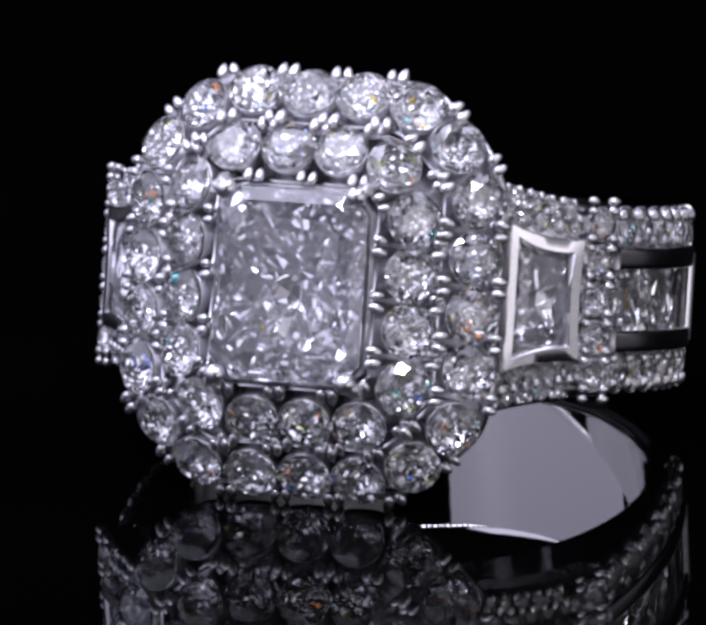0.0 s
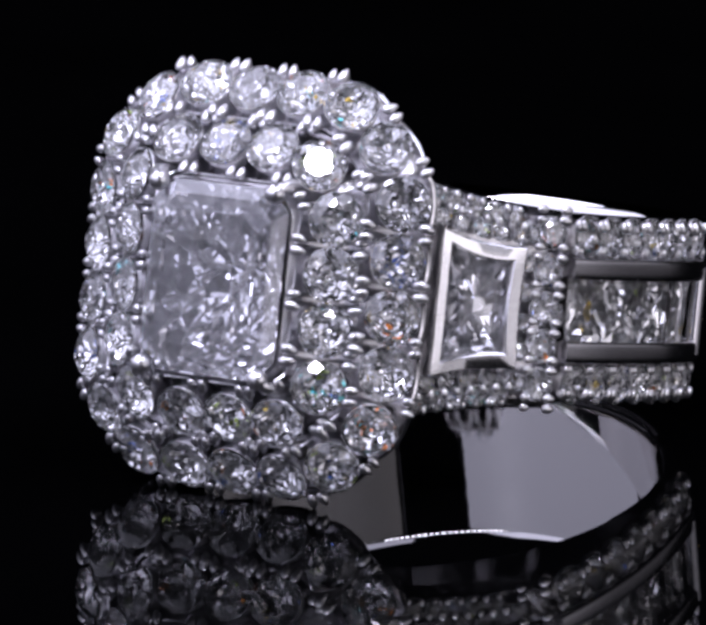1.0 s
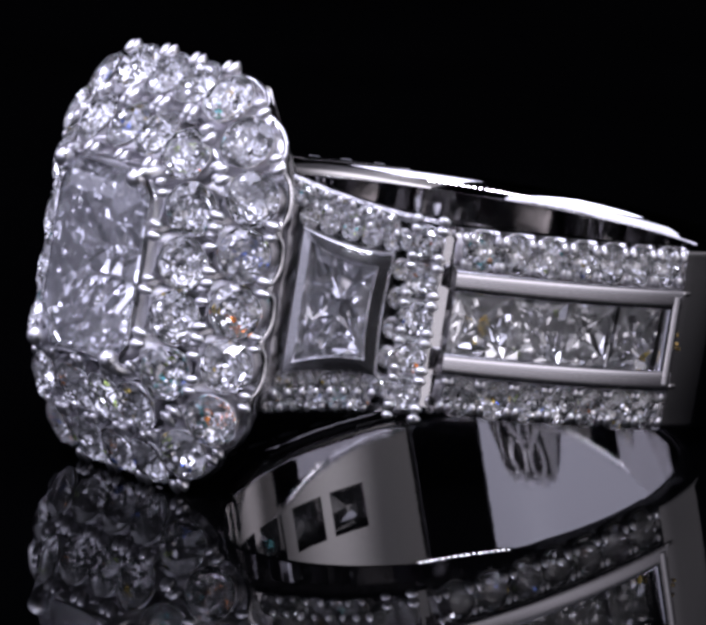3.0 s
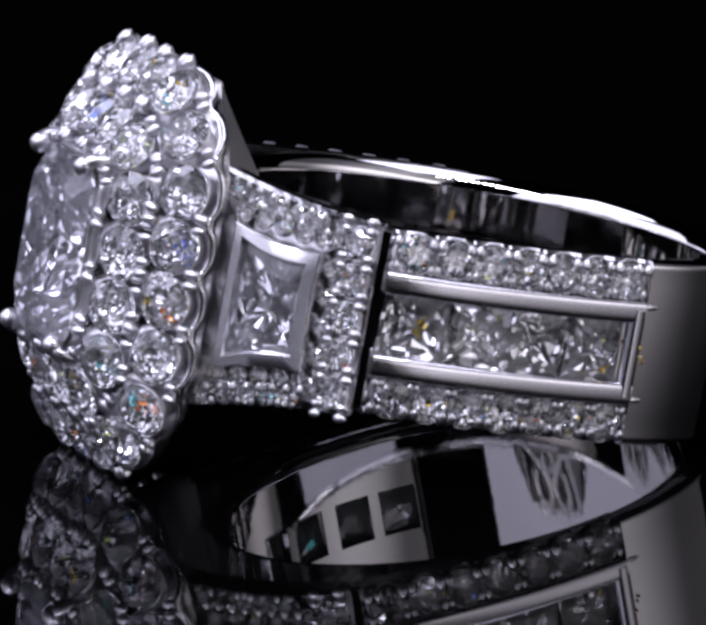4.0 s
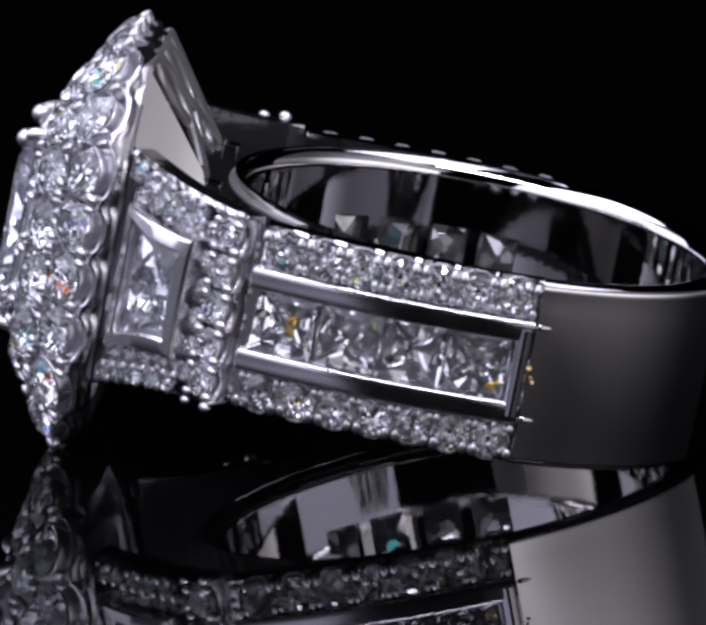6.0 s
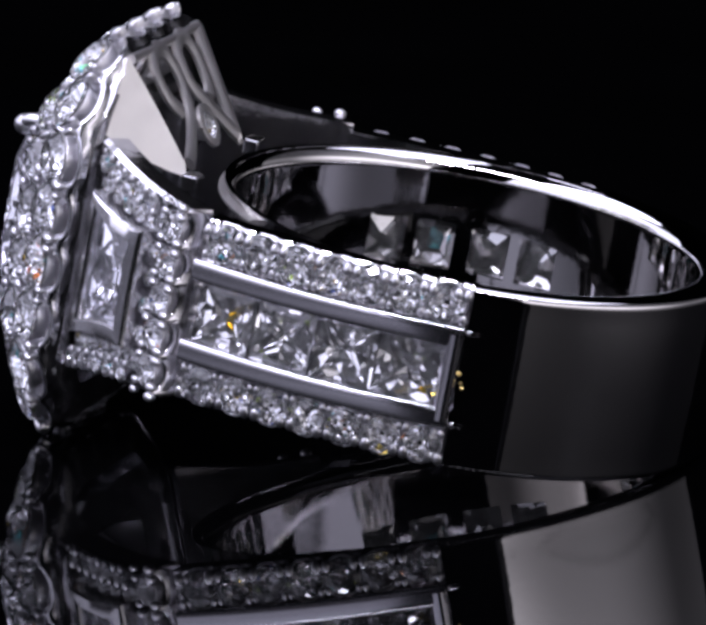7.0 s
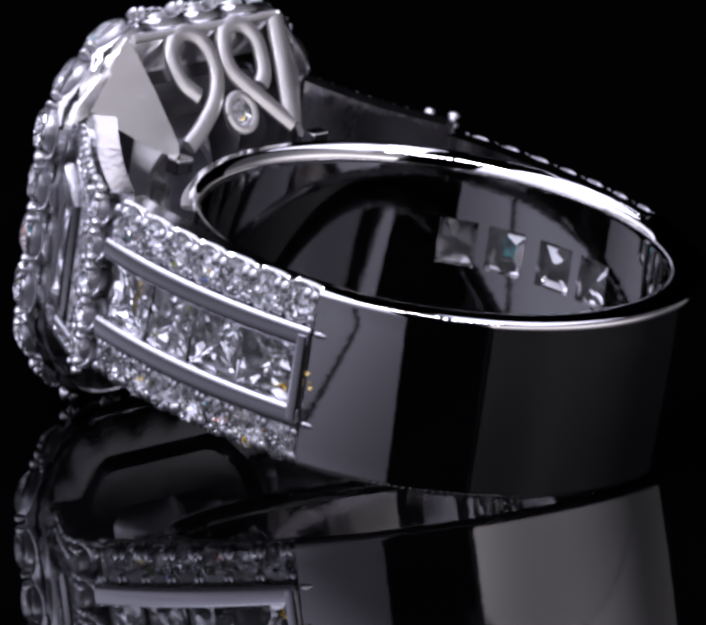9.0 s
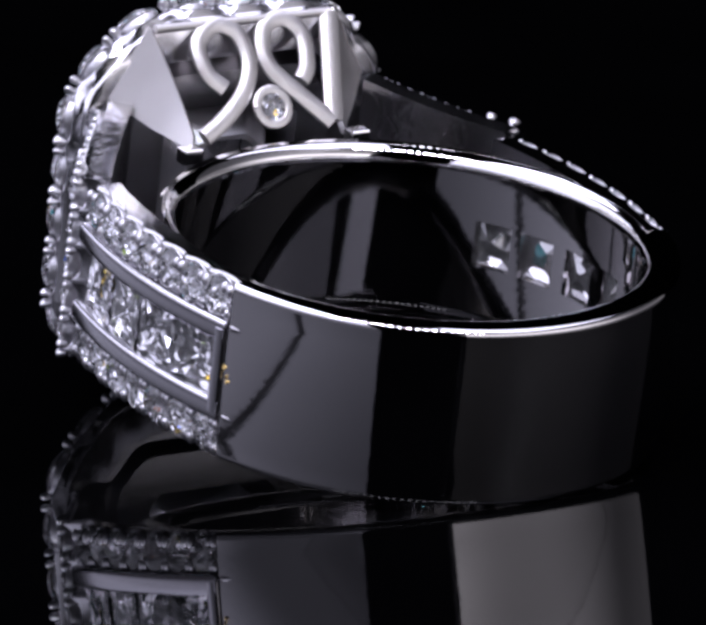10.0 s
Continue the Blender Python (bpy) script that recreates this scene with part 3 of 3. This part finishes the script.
def band():
    # plain polished back
    bm = bmesh.new()
    a0 = math.atan2(4.395, -1.23)
    loops = []
    w, e = 0.11, 0.28
    edge = [(R_BACK - w + w * math.sin(k * math.pi / 10), HALF - w + w * math.cos(k * math.pi / 10)) for k in range(6)]
    lip = [(R_IN + e - e * math.sin(k * math.pi / 10), HALF - e + e * math.cos(k * math.pi / 10)) for k in range(6)]
    sec = [(r, -a) for r, a in lip[::-1]] + [(R_IN + e + 0.03, -HALF), (R_BACK - w - 0.03, -HALF)] + [(r, -a) for r, a in edge] + [(R_BACK + 0.022 * (1 - (k / 5) ** 2), k / 5 * (HALF - w - 0.03)) for k in range(-5, 6)]
    sec += edge[::-1] + [(R_BACK - w - 0.03, HALF), (R_IN + e + 0.03, HALF)] + lip + [(R_IN, HALF - e - 0.03), (R_IN, -HALF + e + 0.03)]
    for i in range(97):
        phi = a0 + (2 * math.pi - 2 * a0) * i / 96
        loops.append([polar(phi, r, a) for r, a in sec])
    loft(bm, loops, close=False, caps=True)
    bmesh.ops.recalc_face_normals(bm, faces=bm.faces)
    part("band", bm, BAND_GOLD, ring, "plain polished white gold band with crisp edges", TILT, smooth=50)
    # inner sleeve with square windows behind the channel stones
    bm = bmesh.new()
    steps, e = 150, 0.28
    arc = [(HALF - e + e * math.cos(k * math.pi / 10), e - e * math.sin(k * math.pi / 10)) for k in range(6)]
    rows = [-a for a, r in arc] + [-HALF + e + 0.03, -0.42, 0.42, HALF - e - 0.03] + [a for a, r in arc[::-1]]
    ease = [r for a, r in arc] + [0, 0, 0, 0] + [r for a, r in arc[::-1]]
    mid = 7
    span = 2 * a0

    def window(i, j):
        if j != mid:
            return False
        phi = abs(-a0 + span * (i + 0.5) / steps)
        k = (a0 - phi - 0.09) / 0.235
        return 0 <= k < 4 and (k % 1) < 0.72

    verts = {}

    def vert(i, j, k):
        if (i, j, k) not in verts:
            phi = -a0 + span * i / steps
            verts[i, j, k] = bm.verts.new(polar(phi, (R_IN + ease[j], R_IN + 0.30)[k], rows[j]))
        return verts[i, j, k]

    def solid(i, j):
        return 0 <= i < steps and 0 <= j < 15 and not window(i, j)
    for i in range(steps):
        for j in range(15):
            if not solid(i, j):
                continue
            for k in (0, 1):
                bm.faces.new((vert(i, j, k), vert(i + 1, j, k), vert(i + 1, j + 1, k), vert(i, j + 1, k)))
            for di, dj, e0, e1 in ((-1, 0, (0, 0), (0, 1)), (1, 0, (1, 0), (1, 1)), (0, -1, (0, 0), (1, 0)), (0, 1, (0, 1), (1, 1))):
                if not solid(i + di, j + dj):
                    bm.faces.new((vert(i + e0[0], j + e0[1], 0), vert(i + e1[0], j + e1[1], 0), vert(i + e1[0], j + e1[1], 1), vert(i + e0[0], j + e0[1], 1)))
    bmesh.ops.recalc_face_normals(bm, faces=bm.faces)
    part("sleeve", bm, BAND_GOLD, ring, "polished inside of the band with square windows", TILT, smooth=40)


gallery()
band()


def shank(s):
    """The jewelled part of the band on one side (s = 1 or -1): body, channel of square stones, two rows of round ones."""
    n_end, n_start, count = -9.1, -4.42, 84
    bm = bmesh.new()
    loops = []
    for i in range(count + 1):
        n = n_end + (n_start - n_end) * i / count
        h = shank_h(n)
        hin = math.sqrt(max(0.0, (R_IN + 0.17) ** 2 - (n - NI) ** 2))
        low = min(h - 0.36, max(hin, h - 0.6))
        cut = 0.13 * scallop((n - n_end - 0.06) / (n_start - n_end - 0.1) * 84 - 6, 12, 0.43)
        sec = [(low, -HALF), (h - 0.28, -HALF), (h - 0.17 - cut * 0.6, -HALF), (h - 0.13 - cut * 0.6, -HALF + 0.05), (h - 0.30, -HALF + 0.12), (h - 0.20, -0.92), (h - 0.02, -0.87), (h - 0.02, -0.58), (h - 0.32, -0.52),
               (h - 0.32, 0.52), (h - 0.02, 0.58), (h - 0.02, 0.87), (h - 0.20, 0.92), (h - 0.30, HALF - 0.12), (h - 0.13 - cut * 0.6, HALF - 0.05), (h - 0.17 - cut * 0.6, HALF), (h - 0.28, HALF), (low, HALF)]
        loops.append([q(s * hh, n, a) for hh, a in sec])
    loft(bm, loops, close=False, caps=True)
    bmesh.ops.recalc_face_normals(bm, faces=bm.faces)
    body = part("shank", bm, WHITE_GOLD, ring, "shoulder of the band with channel-set square diamonds", TILT, smooth=35)

    def face(n):
        tn = (shank_h(n + 0.05) - shank_h(n - 0.05)) / 0.1
        return shank_h(n), d(s * 1.0, -tn, 0).normalized(), d(s * tn, 1.0, 0).normalized()
    # undersides of the square stones, seen from inside the band
    turn = math.atan2(4.395, -1.23)
    for i in range(4):
        mid = turn - 0.09 - 0.235 * (i + 0.36)
        bm = bmesh.new()
        rows = []
        for r, k in ((R_IN + 0.19, 1.0), (R_IN + 0.16, 1.0), (R_IN + 0.10, 0.55), (R_IN + 0.05, 0.16)):
            rows.append([polar(s * (mid + dp * k), r, a * k) for dp, a in ((-0.084, -0.41), (0, -0.41), (0.084, -0.41), (0.084, 0), (0.084, 0.41), (0, 0.41), (-0.084, 0.41), (-0.084, 0))])
        loft(bm, rows, close=False, caps=True)
        bmesh.ops.triangulate(bm, faces=bm.faces)
        bmesh.ops.recalc_face_normals(bm, faces=bm.faces)
        part("stone_back", bm, FOIL_BACK, body, "pointed underside of a square stone in its window")
    # rails of the channel
    for sa in (-1, 1):
        bm = bmesh.new()
        pts = []
        for i in range(21):
            n = n_end + 0.02 + (n_start - n_end + 0.06) * i / 20
            pts.append(q(s * (shank_h(n) - 0.01), n, sa * 0.705))
        tube(bm, pts, 0.19 * U, 0.10 * U, d(s, 0, 0), 24, 0.0, 0.55)
        part("rail", bm, RAIL_GOLD, body, "rounded polished rail", smooth=60)
    bm = bmesh.new()
    tube(bm, [q(s * (shank_h(n_end + 0.14) + 0.0), n_end + 0.14, -0.75 + 1.5 * k / 8) for k in range(9)], 0.15 * U, 0.12 * U, d(s, 0, 0), 10)
    part("end_bar", bm, RAIL_GOLD, body, smooth=60)
    for sa in (-1, 1):
        bm = bmesh.new()
        tip = []
        for i in range(9):
            phi = math.atan2(4.40, -1.20) + 0.015 * i
            tip.append(Vector((s * 1, 1, 1)) * polar(phi, R_BACK - 0.012 - 0.006 * i, 0.80))
        if sa < 0:
            tip = [Vector((p.x, p.y, -p.z)) for p in tip]
        tube(bm, tip, 0.07 * U, 0.055 * U, d(s, 0, 0), 10, 0.85)
        part("rail_tip", bm, BAND_GOLD, body, "tapering end of the rail", smooth=60)
    for a, r in ((0.10, 0.05), (-0.06, 0.032), (-0.14, 0.04)):
        bm = bmesh.new()
        bmesh.ops.create_icosphere(bm, subdivisions=1, radius=r * U, matrix=Matrix.Translation(q(s * 4.40, -9.14 - 0.35 * abs(a - 0.1), a)))
        for v in bm.verts:
            v.co += Vector((rng.uniform(-1, 1), rng.uniform(-1, 1), rng.uniform(-1, 1))) * r * 0.3 * U
        part("solder_speck", bm, SOLDER, body, "tiny yellow speck of solder in the seam")
    # square stones
    k = 4
    for i in range(k):
        n = n_end + 0.30 + (n_start - n_end - 0.34) * (i + 0.5) / k
        h, nrm, tan = face(n)
        m = frame_at(q(s * (h - 0.13), n, 0), nrm, tan, 0.535)
        link("square_diamond", SQUARE, body, m=m @ Matrix.Diagonal((1.0, 1.02, 0.36, 1)) @ Matrix.Rotation(radians(rng.uniform(-2.5, 2.5)), 4, "X") @ Matrix.Rotation(radians(rng.uniform(-2.5, 2.5)), 4, "Y"))
    # round stones in rows above and below
    k = 7
    for sa in (-1, 1):
        for i in range(k):
            n = n_end + 0.06 + (n_start - n_end - 0.1) * (i + 0.5) / k
            h, nrm, tan = face(n)
            nr = (nrm + d(0, 0, sa * 0.12)).normalized()
            m = frame_at(q(s * (h - 0.05), n, sa * 1.235), nr, tan, 0.335)
            link("diamond", GEMS[rng.random() < 0.4], body, m=m @ Matrix.Rotation(rng.uniform(0, 0.8), 4, "Z") @ Matrix.Diagonal((1, 1, 0.8, 1)))
            link("seat", CUP, body, m=m @ Matrix.Diagonal((1.06, 1.06, 1.0, 1)))
        for i in range(k + 1):
            n = n_end + 0.06 + (n_start - n_end - 0.1) * min(max(i, 0.12), k - 0.1) / k
            h, nrm, tan = face(n)
            for off, dn in ((1.43, -0.085), (1.43, 0.085), (1.0, -0.06), (1.0, 0.06)):
                pos = q(s * (h - 0.025), n + dn, sa * off)
                link("claw", BEAD, body, m=frame_at(pos, (nrm + d(0, 0, sa * 0.25 * (1 if off > 1.2 else 0))), d(0, 0, 1), rng.uniform(0.07, 0.085) * (1.0 if off > 1.2 else 0.8)))


def shoulder(s):
    """Between head and band: a tapering block with a framed trapezoid stone and round stones about it."""
    p0, p1 = Vector((2.77, -1.83)), Vector((4.43, -3.98))
    ax = (p1 - p0).normalized()
    nr = Vector((-ax.y, ax.x))
    if nr.x < 0:
        nr = -nr
    length = (p1 - p0).length

    def half(t):
        return 2.06 - 0.40 * (t / length) - 0.08 * math.sin(math.pi * t / length)

    def at(t, a, lift=0.0):
        w = p0 + ax * t + nr * (lift + 0.04 * math.sin(math.pi * t / length))
        return q(s * (w.x + (0.15 if s < 0 else 0.0)), w.y, a)
    nrm, tan = d(s * nr.x, nr.y, 0), d(s * ax.x, ax.y, 0)
    bm = bmesh.new()
    loops = []
    for i in range(13):
        t = length * i / 12
        b = half(t)
        loops.append([at(t, -b + 0.01, -0.58), at(t, -b, -0.16), at(t, -b + 0.06, -0.06), at(t, -b + 0.16, -0.30), at(t, b - 0.16, -0.30), at(t, b - 0.06, -0.06), at(t, b, -0.16), at(t, b - 0.01, -0.58)])
    loft(bm, loops, close=False, caps=True)
    bmesh.ops.recalc_face_normals(bm, faces=bm.faces)
    body = part("shoulder", bm, CAST_GOLD, ring, "tapering shoulder set with small round diamonds", TILT, smooth=15)
    # frame of the side stone: concave sides
    bm = bmesh.new()
    t0, t1, b0, b1 = 0.40, 1.94, 1.24, 1.01

    def outline(grow, lift):
        pts = []
        sides = [((t0 - grow * 0.7, -b0 - grow), (t0 - grow * 0.7, b0 + grow), 0.0), ((t0 - grow * 0.7, b0 + grow), (t1 + grow, b1 + grow), 0.09), ((t1 + grow, b1 + grow), (t1 + grow, -b1 - grow), 0.05), ((t1 + grow, -b1 - grow), (t0 - grow * 0.7, -b0 - grow), 0.06)]
        for (x0, y0), (x1, y1), bow in sides:
            for k in range(8):
                u = k / 8
                x, y = x0 + (x1 - x0) * u, y0 + (y1 - y0) * u
                ln = math.hypot(x1 - x0, y1 - y0)
                ix, iy = (y1 - y0) / ln, -(x1 - x0) / ln
                w = bow * 4 * u * (1 - u)
                pts.append(at(x + ix * w, y + iy * w, lift))
        return pts
    loft(bm, [outline(0.0, -0.35), outline(0.03, 0.10), outline(0.02, 0.21), outline(-0.02, 0.25), outline(-0.21, 0.265), outline(-0.25, 0.23), outline(-0.27, 0.10), outline(-0.30, -0.35)])
    bmesh.ops.recalc_face_normals(bm, faces=bm.faces)
    part("frame", bm, SHOULDER_GOLD, body, "polished concave-sided frame", smooth=40)
    me = fancy_mesh("side_stone", CENTRE, 0.60, 0.91, 0.06, 0.14, 0.31, 4, 0.13, random.Random(5), 0.06, 0.52, FOIL_SIDE)
    link("side_stone", me, body, "clear trapezoid diamond", frame_at(at((t0 + t1) / 2, 0, 0.06), nrm, tan))
    # round stones
    stones = []
    for sa in (-1, 1):
        for i in range(5):
            t = 0.30 + 0.36 * i
            stones.append((t, sa * (half(t) - 0.24), 0.19))
            stones.append((t + 0.16, sa * (half(t) - 0.60 + 0.02 * i), 0.165))
    for i in range(6):
        stones.append((length - 0.62, -1.25 + 0.5 * i, 0.15))
    for i in range(5):
        stones.append((length - 0.25, -1.28 + 0.64 * i, 0.28))
    for t, a, r in stones:
        m = frame_at(at(t, a, 0.0), nrm + d(0, 0, a * 0.06), tan, r)
        link("diamond", GEMS[rng.random() < 0.4], body, m=m @ Matrix.Rotation(rng.uniform(0, 0.8), 4, "Z"))
        link("seat", CUP, body, m=m)
    for sa in (-1, 1):
        for i in range(8):
            t = 0.22 + 0.23 * i
            link("claw", BEAD, body, m=frame_at(at(t, sa * (half(t) - 0.12), 0.0), nrm, d(0, 0, 1), rng.uniform(0.05, 0.065)))
            link("claw", BEAD, body, m=frame_at(at(t + 0.1, sa * (half(t) - 0.38), 0.03), nrm, d(0, 0, 1), rng.uniform(0.055, 0.07)))
    for i in range(6):
        a = -1.58 + 0.632 * i
        for t, r in ((length - 0.03, 0.085), (length - 0.47, 0.07)):
            for k in (-0.085, 0.085):
                link("claw", BEAD, body, m=frame_at(at(t, a + k, 0.02), nrm, tan, r * rng.uniform(0.95, 1.1)))
    # scalloped wall at the end, raised over the band
    bm = bmesh.new()
    loops = []
    for k in range(61):
        a = -1.6 + 3.2 * k / 60
        dip = 0.20 * scallop(k - 6, 12, 0.42)
        loops.append([at(length - 0.10, a, -0.34), at(length - 0.08, a, -0.03 - dip), at(length - 0.02, a, -0.01 - dip), at(length + 0.012, a, -0.07 - dip * 0.9), at(length + 0.012, a, -0.58), at(length - 0.10, a, -0.58)])
    loft(bm, loops, close=False, caps=True)
    bmesh.ops.recalc_face_normals(bm, faces=bm.faces)
    part("end_wall", bm, HALO_GOLD, body, "scalloped wall at the end of the shoulder", smooth=50)
    # the stepped end towards the band
    bm = bmesh.new()
    e0 = [at(length - 0.03, b, l) for b, l in ((-1.5, -0.8), (-1.5, -0.46), (1.5, -0.46), (1.5, -0.8))]
    e1 = [q(s * hh, -4.46, b) for hh, b in ((3.9, -1.5), (4.12, -1.5), (4.12, 1.5), (3.9, 1.5))]
    loft(bm, [e0, e1], close=False, caps=True)
    bmesh.ops.recalc_face_normals(bm, faces=bm.faces)
    part("bridge", bm, WHITE_GOLD, body, smooth=30)


for side in (1, -1):
    shank(side)
    shoulder(side)


# ---- the turning of the ring ----
def motions():
    walk(ring, [(t, pose(0, 0, 0, 0, 0, a)) for t, a in TH])


motions()
